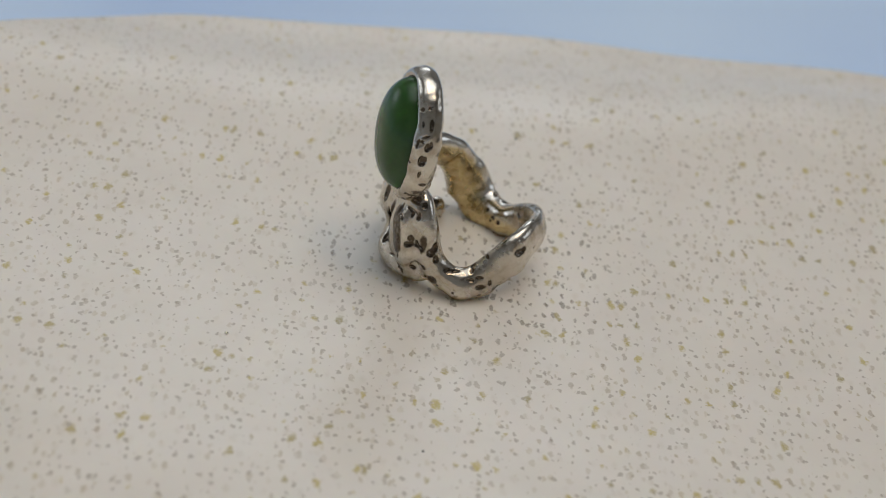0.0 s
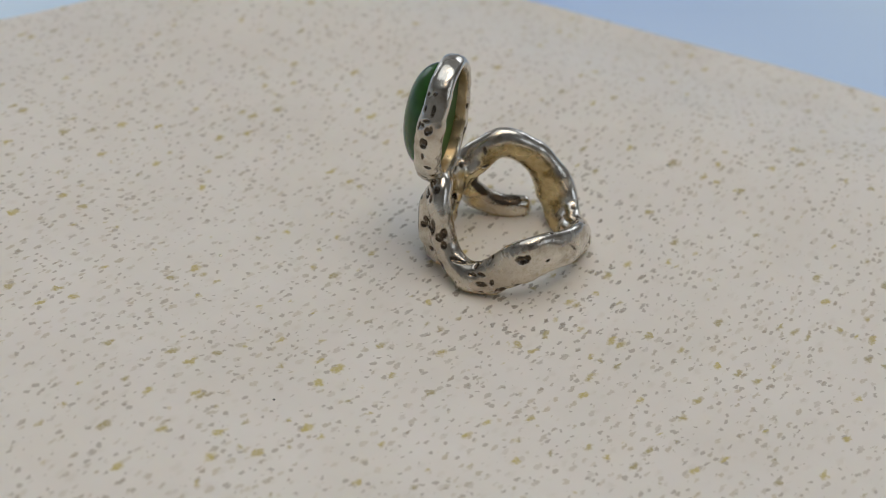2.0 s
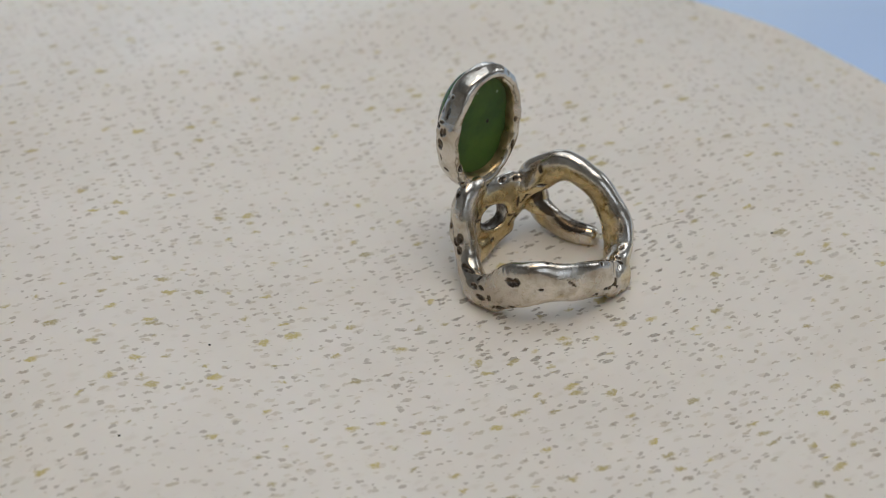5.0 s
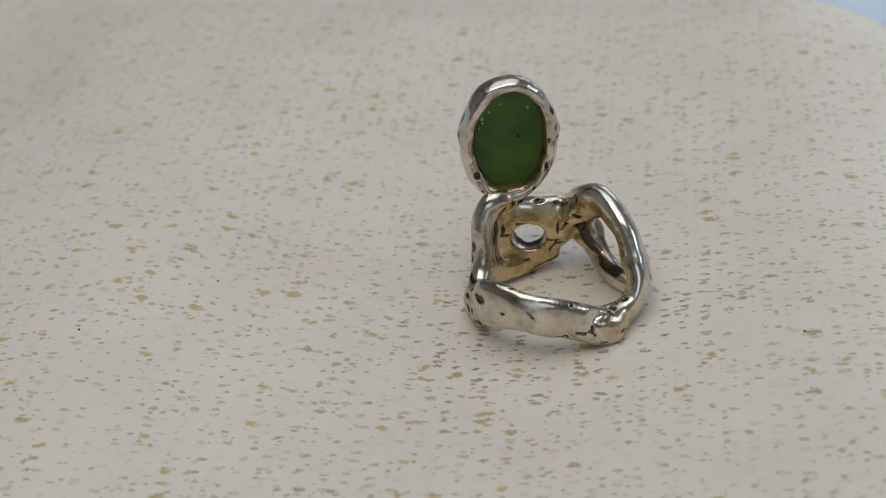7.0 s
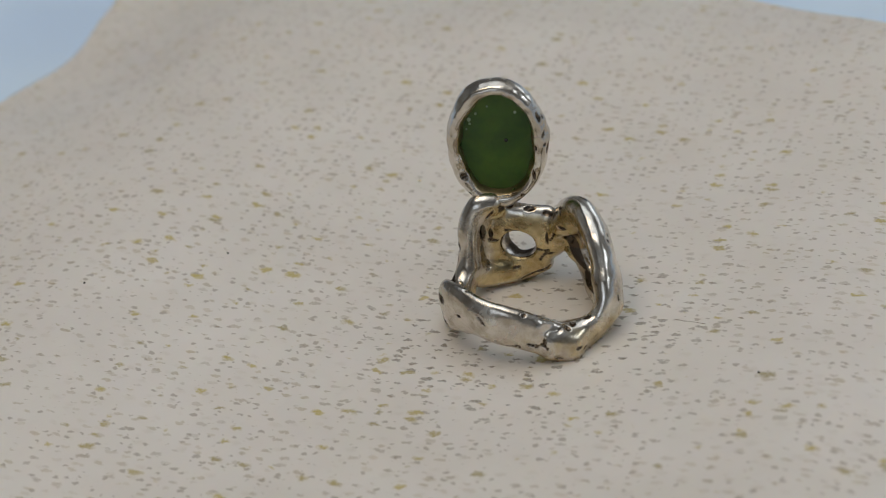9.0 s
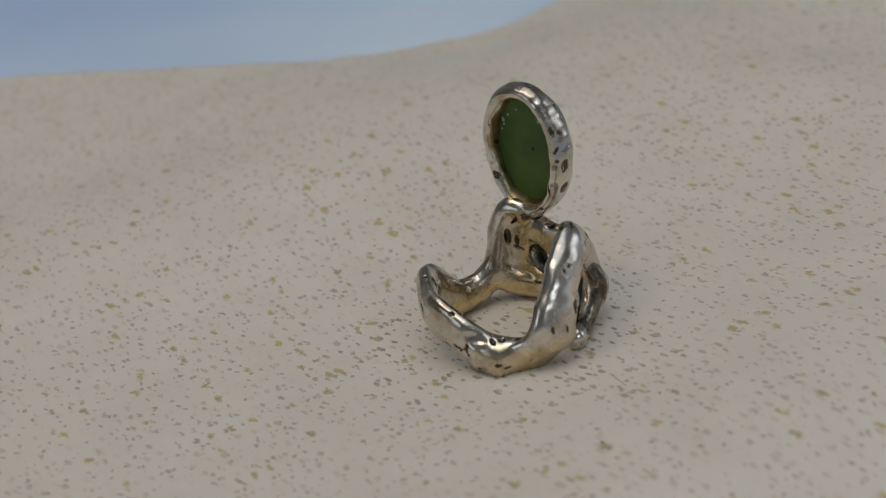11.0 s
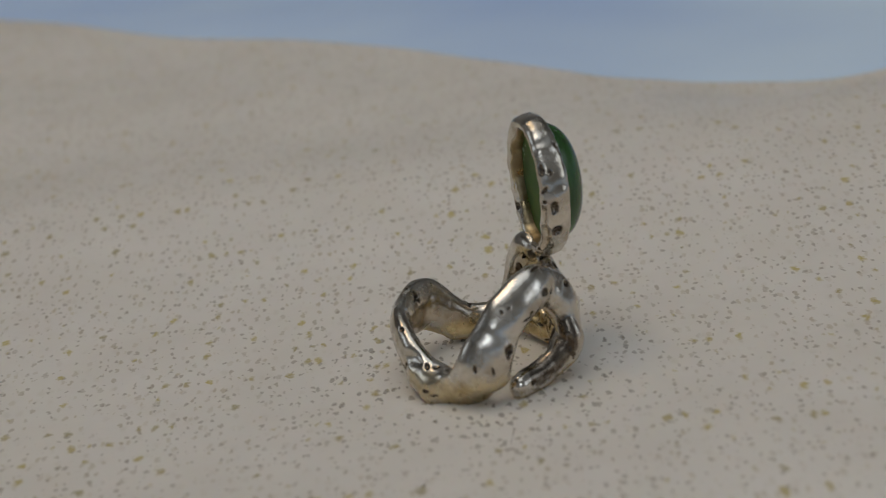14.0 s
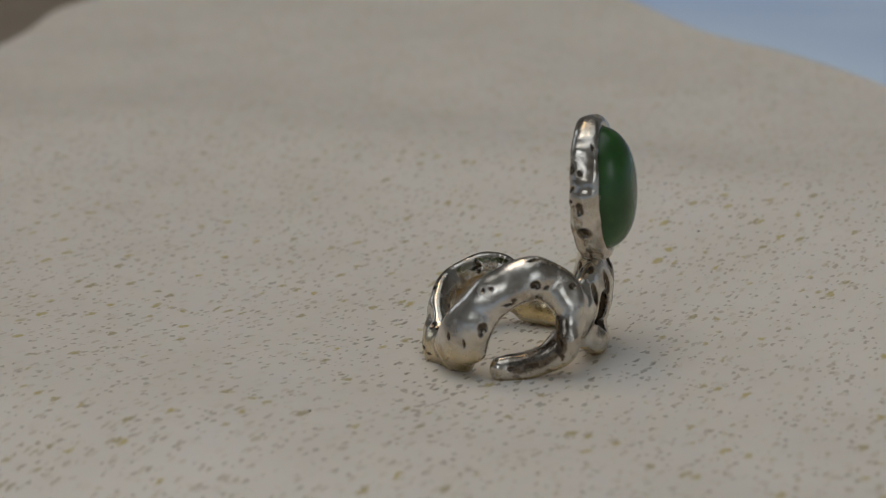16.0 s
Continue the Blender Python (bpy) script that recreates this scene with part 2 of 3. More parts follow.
def part(name, bm, mats, parent=None, label=""):
    me = bpy.data.meshes.new(name)
    if isinstance(bm, tuple):
        verts, faces = bm
        me.from_pydata(verts, [], faces)
    else:
        bm.to_mesh(me)
        bm.free()
    for m in (mats if isinstance(mats, (list, tuple)) else [mats]):
        me.materials.append(m)
    me.polygons.foreach_set("use_smooth", [True] * len(me.polygons))
    ob = new(name, me)
    ob.parent = parent
    if label:
        ob["label"] = label
    return ob


# ---- the mat and the cloth under it ----
def mat_z(x, y):
    """Height of the dished mat, which rolls off towards its edges, in millimetres."""
    q = 0.00048 * x * x + 0.00052 * x * y + 0.0014 * y * y
    z = 8 * np.tanh(q / 8)
    z -= 6.7 * np.tanh(0.0027 * np.maximum(0, -y - 60) ** 2 / 6.7)
    z -= 15 * np.tanh(0.0075 * np.maximum(0, y - 40) ** 2 / 15)
    z -= 6 * np.tanh(0.006 * np.maximum(0, -x - 70) ** 2 / 6)
    z -= 7 * np.exp(-((x + 72) ** 2 + (y + 118) ** 2) / 968)
    far = np.clip((np.hypot(x - 5, y - 3) - 45) / 60, 0, 1)
    z += 1.3 * far * np.sin(x * 0.055 + 0.03 * y + 0.6) * np.sin(y * 0.05 - 0.02 * x + 0.4)
    return z + 0.3 * np.sin(x * 0.05 + 1.0) * np.sin(y * 0.06)


MAT_OUTLINE = [(-74, 66), (-50, 90), (-27, 97), (14, 98), (64, 101), (111, 100), (190, 85), (240, 0), (250, -150), (277, -232),
               (200, -310), (130, -310), (109, -280), (64, -232), (24, -199), (-1, -180), (-17, -160), (-37, -131),
               (-52, -129), (-70, -130), (-90, -126), (-114, -128), (-140, -123), (-140, -60), (-122, -10), (-108, 20), (-94, 42)]
MAT_BOTTOM = -19.0


def closed_curve(pts, per):
    """A closed Catmull-Rom curve through the corners."""
    p = np.array(pts, float)
    out = []
    for i in range(len(p)):
        a, b, c, d = p[i - 1], p[i], p[(i + 1) % len(p)], p[(i + 2) % len(p)]
        for s in np.arange(per) / per:
            out.append(0.5 * (2 * b + (c - a) * s + (2 * a - 5 * b + 4 * c - d) * s**2 + (3 * b - a - 3 * c + d) * s**3))
    return np.array(out)


def build_mat():
    rim = closed_curve(MAT_OUTLINE, 8)
    n = len(rim)
    centre = np.array([20.0, -40.0])
    rim = centre + (rim - centre) * 0.985
    rings = list(np.linspace(0.02, 1.0, 70))
    verts, faces = [], []
    for s in rings:
        for p in rim:
            q = centre + (p - centre) * s
            verts.append((q[0], q[1], mat_z(q[0], q[1])))
    for out, dz in ((1.6, -0.3), (2.8, -1.1), (3.6, -2.2), (4.0, -3.6)):
        for p in rim:
            d = (p - centre) / np.linalg.norm(p - centre)
            q = p + d * out
            verts.append((q[0], q[1], mat_z(p[0], p[1]) + dz))
    for out in (4.0, 3.2):
        for p in rim:
            d = (p - centre) / np.linalg.norm(p - centre)
            q = p + d * out
            verts.append((q[0], q[1], MAT_BOTTOM + (1.0 if out > 3.5 else 0.0)))
    k = len(rings) + 6
    for r in range(k - 1):
        for i in range(n):
            j = (i + 1) % n
            faces.append((r * n + i, (r + 1) * n + i, (r + 1) * n + j, r * n + j))
    faces.append(tuple(range(n)))
    faces.append(tuple(reversed(range((k - 1) * n, k * n))))
    verts = [(x / 1000, y / 1000, z / 1000) for x, y, z in verts]
    return tagged(part("speckled_mat", (verts, faces), SPECKLED),
                  "cream mat with ochre and grey specks, gently dished", "mat")


build_mat()


def build_cloth():
    xs = np.concatenate([-np.geomspace(2.15, 0.52, 12), np.linspace(-0.5, 0.5, 90), np.geomspace(0.52, 2.15, 12)])
    verts, faces = [], []
    for y in xs:
        for x in xs:
            d = math.hypot(x - 0.03, y + 0.06)
            far = min(max((d - 0.26) / 0.25, 0.0), 1.0)
            fold = 0.010 * math.sin(x * 13 + 6 * y + 1.2 * math.sin(y * 9)) + 0.006 * math.sin(y * 21 - x * 9)
            verts.append((x, y, MAT_BOTTOM / 1000 + far * fold * math.exp(-d * d / 1.2)))
    n = len(xs)
    for j in range(n - 1):
        for i in range(n - 1):
            a = j * n + i
            if xs[i] > 0.29 and xs[j] < -0.19:
                continue  # the cloth ends here and the brown slab below stands in for shade
            faces.append((a, a + 1, a + n + 1, a + n))
    return tagged(part("ground", (verts, faces), CLOTH), "pale blue cloth under the mat", "cloth", kind="structure")


build_cloth()


# ---- plain unseen walls and ceiling, added to close the place and shape reflections ----
def plaster():
    m, n, l, b = material("wall_paint", Roughness=0.85)
    geo = n.new("ShaderNodeNewGeometry")
    t = noise_tex(n, l, 3.0, 5.0, 0.6, geo.outputs["Position"])
    c = ramp(n, [(0.3, (0.52, 0.49, 0.45)), (0.7, (0.58, 0.55, 0.51))])
    l.new(t.outputs[0], c.inputs[0])
    l.new(c.outputs[0], b.inputs["Base Color"])
    return m


WALL = plaster()


# brown that stands in for the background in shadow
def backdrop_brown():
    m, n, l, b = material("shaded_brown", Roughness=0.5)
    geo = n.new("ShaderNodeNewGeometry")
    mp = n.new("ShaderNodeMapping")
    mp.inputs["Scale"].default_value = (1.0, 12.0, 1.0)
    l.new(geo.outputs["Position"], mp.inputs["Vector"])
    t = noise_tex(n, l, 8.0, 5.0, 0.6, mp.outputs[0])
    c = ramp(n, [(0.3, (0.20, 0.165, 0.125)), (0.7, (0.28, 0.235, 0.18))])
    l.new(t.outputs[0], c.inputs[0])
    l.new(c.outputs[0], b.inputs["Base Color"])
    return m


SHADED = backdrop_brown()


def slab(name, lo, hi, mat):
    bm = bmesh.new()
    bmesh.ops.create_cube(bm, size=1.0)
    for v in bm.verts:
        v.co = Vector([lo[i] if v.co[i] < 0 else hi[i] for i in range(3)])
    ob = part(name, bm, mat)
    ob.data.polygons.foreach_set("use_smooth", [False] * len(ob.data.polygons))
    return tagged(ob, kind="structure")


Z0, Z1 = -0.06, ROOF[4]


def build_window_wall(name, span, along_y, sign=1):
    """A wall with a window opening through it; sign: the side of the room on which it stands."""
    x0, x1, z0, z1 = span
    bm = bmesh.new()
    for lo, hi in (((-R, Z0), (x0, Z1)), ((x1, Z0), (R, Z1)), ((x0, Z0), (x1, z0)), ((x0, z1), (x1, Z1))):
        g = bmesh.ops.create_cube(bm, size=1.0)
        for v in g["verts"]:
            a, out, z = lo[0] if v.co.x < 0 else hi[0], R if v.co.y < 0 else R + 0.15, lo[1] if v.co.z < 0 else hi[1]
            v.co = Vector((sign * out, a, z)) if along_y else Vector((a, out, z))
    bmesh.ops.recalc_face_normals(bm, faces=bm.faces)
    ob = part(name, bm, WALL)
    ob.data.polygons.foreach_set("use_smooth", [False] * len(ob.data.polygons))
    return tagged(ob, kind="structure")


build_window_wall("wall_north", WINDOW_NORTH, False)
build_window_wall("wall_east", WINDOW_EAST, True)
build_window_wall("wall_west", WINDOW_WEST, True, -1)
# added slab, coloured dark in place of the shaded background
slab("shaded_slab", (-R, -R, Z0), (R, R, -0.036), SHADED)
slab("wall_south", (-R, -R - 0.15, Z0), (R, -R, Z1), WALL)


def build_ceiling():
    x0, x1, y0, y1, z = ROOF
    bm = bmesh.new()
    e = R + 0.15
    for lo, hi in (((-e, -e), (x0, e)), ((x1, -e), (e, e)), ((x0, -e), (x1, y0)), ((x0, y1), (x1, e))):
        g = bmesh.ops.create_cube(bm, size=1.0)
        for v in g["verts"]:
            v.co = Vector((lo[0] if v.co.x < 0 else hi[0], lo[1] if v.co.y < 0 else hi[1], z if v.co.z < 0 else z + 0.15))
    ob = part("ceiling", bm, WALL)
    ob.data.polygons.foreach_set("use_smooth", [False] * len(ob.data.polygons))
    return tagged(ob, kind="structure")


build_ceiling()


# ---- the ring, modelled as a smooth solid in millimetres ----
class Solid:
    """A signed distance field on a grid, to join rounded strands smoothly and carve pits."""

    def __init__(self, lo, hi, step):
        self.lo, self.step = np.array(lo, float), step
        self.n = np.ceil((np.array(hi) - self.lo) / step).astype(int) + 1
        self.d = np.full(self.n, 9.0, np.float32)
        self.dark = np.zeros(self.n, np.float32)

    def window(self, lo, hi):
        a = np.clip(np.floor((np.array(lo) - self.lo) / self.step).astype(int), 0, self.n)
        b = np.clip(np.ceil((np.array(hi) - self.lo) / self.step).astype(int) + 1, 0, self.n)
        ax = [self.lo[i] + self.step * np.arange(a[i], b[i]) for i in range(3)]
        grid = np.stack(np.meshgrid(*ax, indexing="ij"), -1).astype(np.float32)
        return tuple(slice(a[i], b[i]) for i in range(3)), grid

    def join(self, where, d, k):
        old = self.d[where]
        h = np.clip(0.5 + 0.5 * (old - d) / k, 0, 1)
        self.d[where] = old * (1 - h) + d * h - k * h * (1 - h)

    def limb(self, g, p, q, w):
        """Distance to a tapering limb from p to q, each (x, y, z, half width, half thickness); w: the wide direction."""
        ax = q[:3] - p[:3]
        s = np.clip(((g - p[:3]) @ ax) / (ax @ ax), 0, 1)
        off = g - (p[:3] + s[..., None] * ax)
        w = w - ax * (w @ ax) / (ax @ ax)
        w = w / np.linalg.norm(w)
        a, b = p[3] + s * (q[3] - p[3]), p[4] + s * (q[4] - p[4])
        along = off @ w
        rest = ((off - along[..., None] * w) ** 2).sum(-1)
        e = np.sqrt((along / a) ** 2 + rest / b**2) + 1e-6
        e2 = np.sqrt((along / a**2) ** 2 + rest / b**4) + 1e-6
        return (e * (e - 1) / e2).clip(-3, 6).astype(np.float32)

    def chain(self, pts, w, k=0.8, per=12):
        """Limbs along a Catmull-Rom curve through pts; w: the wide direction at each point or one for all."""
        p = np.array(pts, float)
        ws = np.array(w, float) if np.ndim(w) == 2 else np.tile(np.array(w, float), (len(p), 1))
        full, fw = [], []
        for i in range(len(p) - 1):
            a, b, c, d = p[max(i - 1, 0)], p[i], p[i + 1], p[min(i + 2, len(p) - 1)]
            for s in np.arange(per) / per:
                full.append(0.5 * (2 * b + (c - a) * s + (2 * a - 5 * b + 4 * c - d) * s**2 + (3 * b - a - 3 * c + d) * s**3))
                fw.append(ws[i] * (1 - s) + ws[i + 1] * s)
        full.append(p[-1])
        m = p[:, 3:].max() + k + 1.0
        where, g = self.window(p[:, :3].min(0) - m, p[:, :3].max(0) + m)
        first = np.array([w.start for w in where])
        d = np.full(g.shape[:3], 6.0, np.float32)
        for i in range(len(full) - 1):
            both = np.array([full[i][:3], full[i + 1][:3]])
            near, _ = self.window(both.min(0) - m, both.max(0) + m)
            box = tuple(slice(max(n.start - f, 0), max(min(n.stop - f, e), 0)) for n, f, e in zip(near, first, d.shape))
            d[box] = np.minimum(d[box], self.limb(g[box], full[i], full[i + 1], fw[i]))
        self.join(where, d, k)

    def pit(self, c, r, axes=None):
        """Carve an ellipsoid and blacken it; r: its three half sizes, along the axes where given."""
        c, r = np.array(c, float), np.array(r, float)
        where, g = self.window(c - r.max() - 0.6, c + r.max() + 0.6)
        off = g - c if axes is None else (g - c) @ np.array(axes).T.astype(np.float32)
        e = np.sqrt(((off / r) ** 2).sum(-1))
        d = ((e - 1) * r.min()).astype(np.float32)
        old = self.d[where]
        k = 0.2
        h = np.clip(0.5 - 0.5 * (old + d) / k, 0, 1)
        self.d[where] = old * (1 - h) - d * h + k * h * (1 - h)
        self.dark[where] = np.maximum(self.dark[where], np.clip((0.22 - d) / 0.3, 0, 1).astype(np.float32))

    def hollow(self, pits):
        """Oxidised hollows (x, y, z, half width, half height) pressed into the surface nearest to each place."""
        for x, y, z, a, h in pits:
            p = np.array((x, y, z), float)
            for _ in range(3):
                k = np.round((p - self.lo) / self.step).astype(int).clip(2, self.n - 3)
                nor = np.array([self.d[tuple(k + 2 * e)] - self.d[tuple(k - 2 * e)] for e in np.eye(3, dtype=int)])
                nor /= np.linalg.norm(nor) + 1e-6
                p = p - nor * np.clip(self.d[tuple(k)], -0.6, 0.6)
            up = np.array((0.05, 0.05, 1.0)) - nor * nor[2]
            up /= np.linalg.norm(up)
            self.pit(p, (max(0.26, 0.36 * min(a, h)), 0.8 * a, 0.8 * h), (nor, np.cross(up, nor), up))

    def darken(self, c, r, amount=0.5):
        """Darken the surface within an ellipsoid, without carving."""
        c, r = np.array(c, float), np.array(r, float)
        where, g = self.window(c - r - 0.4, c + r + 0.4)
        e = np.sqrt((((g - c) / r) ** 2).sum(-1))
        self.dark[where] = np.maximum(self.dark[where], (amount * np.clip((1.0 - e) / 0.35, 0, 1)).astype(np.float32))

    def crease(self, pts):
        """A thin blackened line pressed into the surface along pts."""
        p = np.array(pts, float)
        for a, b in zip(p[:-1], p[1:]):
            for t in np.linspace(0, 1, max(2, int(np.linalg.norm(b - a) / 0.35))):
                self.hollow([(*(a + (b - a) * t), 0.22, 0.22)])

    def darken_line(self, pts, r, amount):
        p = np.array(pts, float)
        for a, b in zip(p[:-1], p[1:]):
            for t in np.linspace(0, 1, max(2, int(np.linalg.norm(b - a) / 0.4))):
                self.darken(a + (b - a) * t, (r, r, r), amount)

    def cut(self, c, r):
        """Pierce the solid with an ellipsoid, its rim rounded."""
        c, r = np.array(c, float), np.array(r, float)
        where, g = self.window(c - r.max() - 1.2, c + r.max() + 1.2)
        e = np.sqrt((((g - c) / r) ** 2).sum(-1))
        d = ((e - 1) * r.min()).astype(np.float32)
        old, k = self.d[where], 0.9
        h = np.clip(0.5 - 0.5 * (old + d) / k, 0, 1)
        self.d[where] = old * (1 - h) - d * h + k * h * (1 - h)

    def scatter(self, count, seed, where, size):
        """Small irregular casting pits over the surface, where the test holds."""
        rng = np.random.RandomState(seed)
        near = np.argwhere(np.abs(self.d) < self.step * 0.6)
        q = self.lo + near * self.step
        q = q[where(q) & (q[:, 2] > 1.0)]
        for i in rng.choice(len(q), count, replace=False):
            k = np.round((q[i] - self.lo) / self.step).astype(int).clip(1, self.n - 2)
            nor = np.array([self.d[tuple(k + e)] - self.d[tuple(k - e)] for e in np.eye(3, dtype=int)])
            nor /= np.linalg.norm(nor) + 1e-6
            side = np.cross(nor, rng.normal(size=3))
            side /= np.linalg.norm(side)
            up = np.cross(nor, side)
            r = rng.uniform(*size)
            self.pit(q[i], (0.25, r * rng.uniform(0.7, 1.4), r * rng.uniform(0.35, 0.7)), (nor, side, up))

    def scratches(self, count, seed, where):
        """Short dark nicks and cracks."""
        rng = np.random.RandomState(seed)
        near = np.argwhere(np.abs(self.d) < self.step * 0.6)
        q = self.lo + near * self.step
        q = q[where(q) & (q[:, 2] > 0.8)]
        for i in rng.choice(len(q), count, replace=False):
            k = np.round((q[i] - self.lo) / self.step).astype(int).clip(1, self.n - 2)
            nor = np.array([self.d[tuple(k + e)] - self.d[tuple(k - e)] for e in np.eye(3, dtype=int)])
            nor /= np.linalg.norm(nor) + 1e-6
            side = np.cross(nor, rng.normal(size=3))
            side /= np.linalg.norm(side)
            up = np.cross(nor, side)
            size, bend, p = rng.uniform(0.25, 0.5), rng.uniform(-0.5, 0.5), q[i].copy()
            for j in range(rng.randint(1, 4)):
                self.pit(p, (0.2, size, rng.uniform(0.13, 0.2)), (nor, side, up))
                p = p + side * size * 1.2
                side = side * math.cos(bend) + up * math.sin(bend)
                up = np.cross(nor, side)

    def lumps(self, size, amount, seed):
        """Hand-worked unevenness."""
        rng = np.random.RandomState(seed)
        where, g = self.window(self.lo, self.lo + self.n * self.step)
        v = np.zeros(g.shape[:3], np.float32)
        for _ in range(10):
            k = rng.normal(size=3)
            k *= 2 * math.pi / size / np.linalg.norm(k) * rng.uniform(0.7, 1.6)
            v += np.sin(g @ k.astype(np.float32) + rng.uniform(0, 6.3))
        self.d += amount * v / 3.2

    def mesh(self):
        """Surface nets: vertices in metres, quads, and how oxidised each vertex is."""
        d = self.d
        s = d < 0
        idx = [(i, j, k) for i in (0, 1) for j in (0, 1) for k in (0, 1)]
        sl = lambda o: tuple(slice(o[i], d.shape[i] - 1 + o[i]) for i in range(3))
        count = sum(s[sl(o)].astype(np.int8) for o in idx)
        cells = (count > 0) & (count < 8)
        ids = np.full(cells.shape, -1)
        c = np.argwhere(cells)
        ids[cells] = np.arange(len(c))
        acc, num = np.zeros((len(c), 3)), np.zeros(len(c))
        for a in idx:
            for axis in range(3):
                if a[axis] == 0:
                    b = list(a)
                    b[axis] = 1
                    da, db = d[tuple((c + a).T)], d[tuple((c + b).T)]
                    m = (da < 0) != (db < 0)
                    t = np.where(m, da / np.where(da == db, 1, da - db), 0)
                    pos = np.array(a, float) + t[:, None] * (np.array(b) - np.array(a))
                    acc[m] += pos[m]
                    num[m] += 1
        v = (c + acc / num[:, None]) * self.step + self.lo
        dark = self.dark[tuple((c + np.round(acc / num[:, None]).astype(int)).T)]
        faces = []
        for axis in range(3):
            u, w = (axis + 1) % 3, (axis + 2) % 3
            lo = [slice(1, d.shape[i] - 1) for i in range(3)]
            lo[axis] = slice(0, d.shape[axis] - 1)
            hi = list(lo)
            hi[axis] = slice(1, d.shape[axis])
            a, b = s[tuple(lo)], s[tuple(hi)]
            at = np.argwhere(a != b)
            base = at + [0 if i == axis else 1 for i in range(3)]
            du, dw = np.eye(3, dtype=int)[u], np.eye(3, dtype=int)[w]
            quad = np.stack([ids[tuple((base - du - dw).T)], ids[tuple((base - dw).T)], ids[tuple(base.T)], ids[tuple((base - du).T)]], 1)
            flip = ~a[tuple(at.T)]
            quad[flip] = quad[flip][:, ::-1]
            faces.append(quad)
        f = np.concatenate(faces)
        f = f[(f >= 0).all(1)]
        return v / 1000, f, dark


def solid_part(name, solid, parent, label, tints=None):
    """tints: gives the yellow and the brown tint of points from their places in millimetres and their normals."""
    v, f, dark = solid.mesh()
    ob = part(name, (v.tolist(), f.tolist()), SILVER, parent, label)
    fn = np.cross(v[f[:, 2]] - v[f[:, 0]], v[f[:, 3]] - v[f[:, 1]])
    nor = np.zeros_like(v)
    for k in range(4):
        np.add.at(nor, f[:, k], fn)
    nor /= np.linalg.norm(nor, axis=1)[:, None] + 1e-12
    yellow_cast, brown = tints(v * 1000, nor)
    for key, value in (("oxide", dark), ("yellow_cast", yellow_cast), ("brown", brown)):
        ob.data.attributes.new(key, "FLOAT", "POINT").data.foreach_set("value", value.astype(np.float32))
    sm = ob.modifiers.new("polish", "SMOOTH")
    sm.factor, sm.iterations = 0.5, 3
    return ob


def step_up(x, lo, hi):
    t = np.clip((x - lo) / (hi - lo), 0, 1)
    return t * t * (3 - 2 * t)


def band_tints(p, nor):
    """Yellow on the skin side, low down and underneath, painting in the mat's reflection."""
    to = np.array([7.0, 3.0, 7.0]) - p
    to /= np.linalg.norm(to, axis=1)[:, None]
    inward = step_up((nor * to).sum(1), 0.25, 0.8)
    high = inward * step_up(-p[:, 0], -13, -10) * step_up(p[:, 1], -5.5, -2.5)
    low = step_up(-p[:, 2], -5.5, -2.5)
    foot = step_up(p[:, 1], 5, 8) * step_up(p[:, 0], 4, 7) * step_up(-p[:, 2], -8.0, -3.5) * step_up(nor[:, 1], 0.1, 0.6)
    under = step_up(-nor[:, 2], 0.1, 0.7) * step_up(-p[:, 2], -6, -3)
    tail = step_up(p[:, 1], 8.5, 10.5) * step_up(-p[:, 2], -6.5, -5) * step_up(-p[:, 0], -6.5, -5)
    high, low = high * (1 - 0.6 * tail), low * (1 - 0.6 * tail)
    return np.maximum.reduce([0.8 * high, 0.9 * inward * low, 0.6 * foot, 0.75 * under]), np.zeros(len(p))


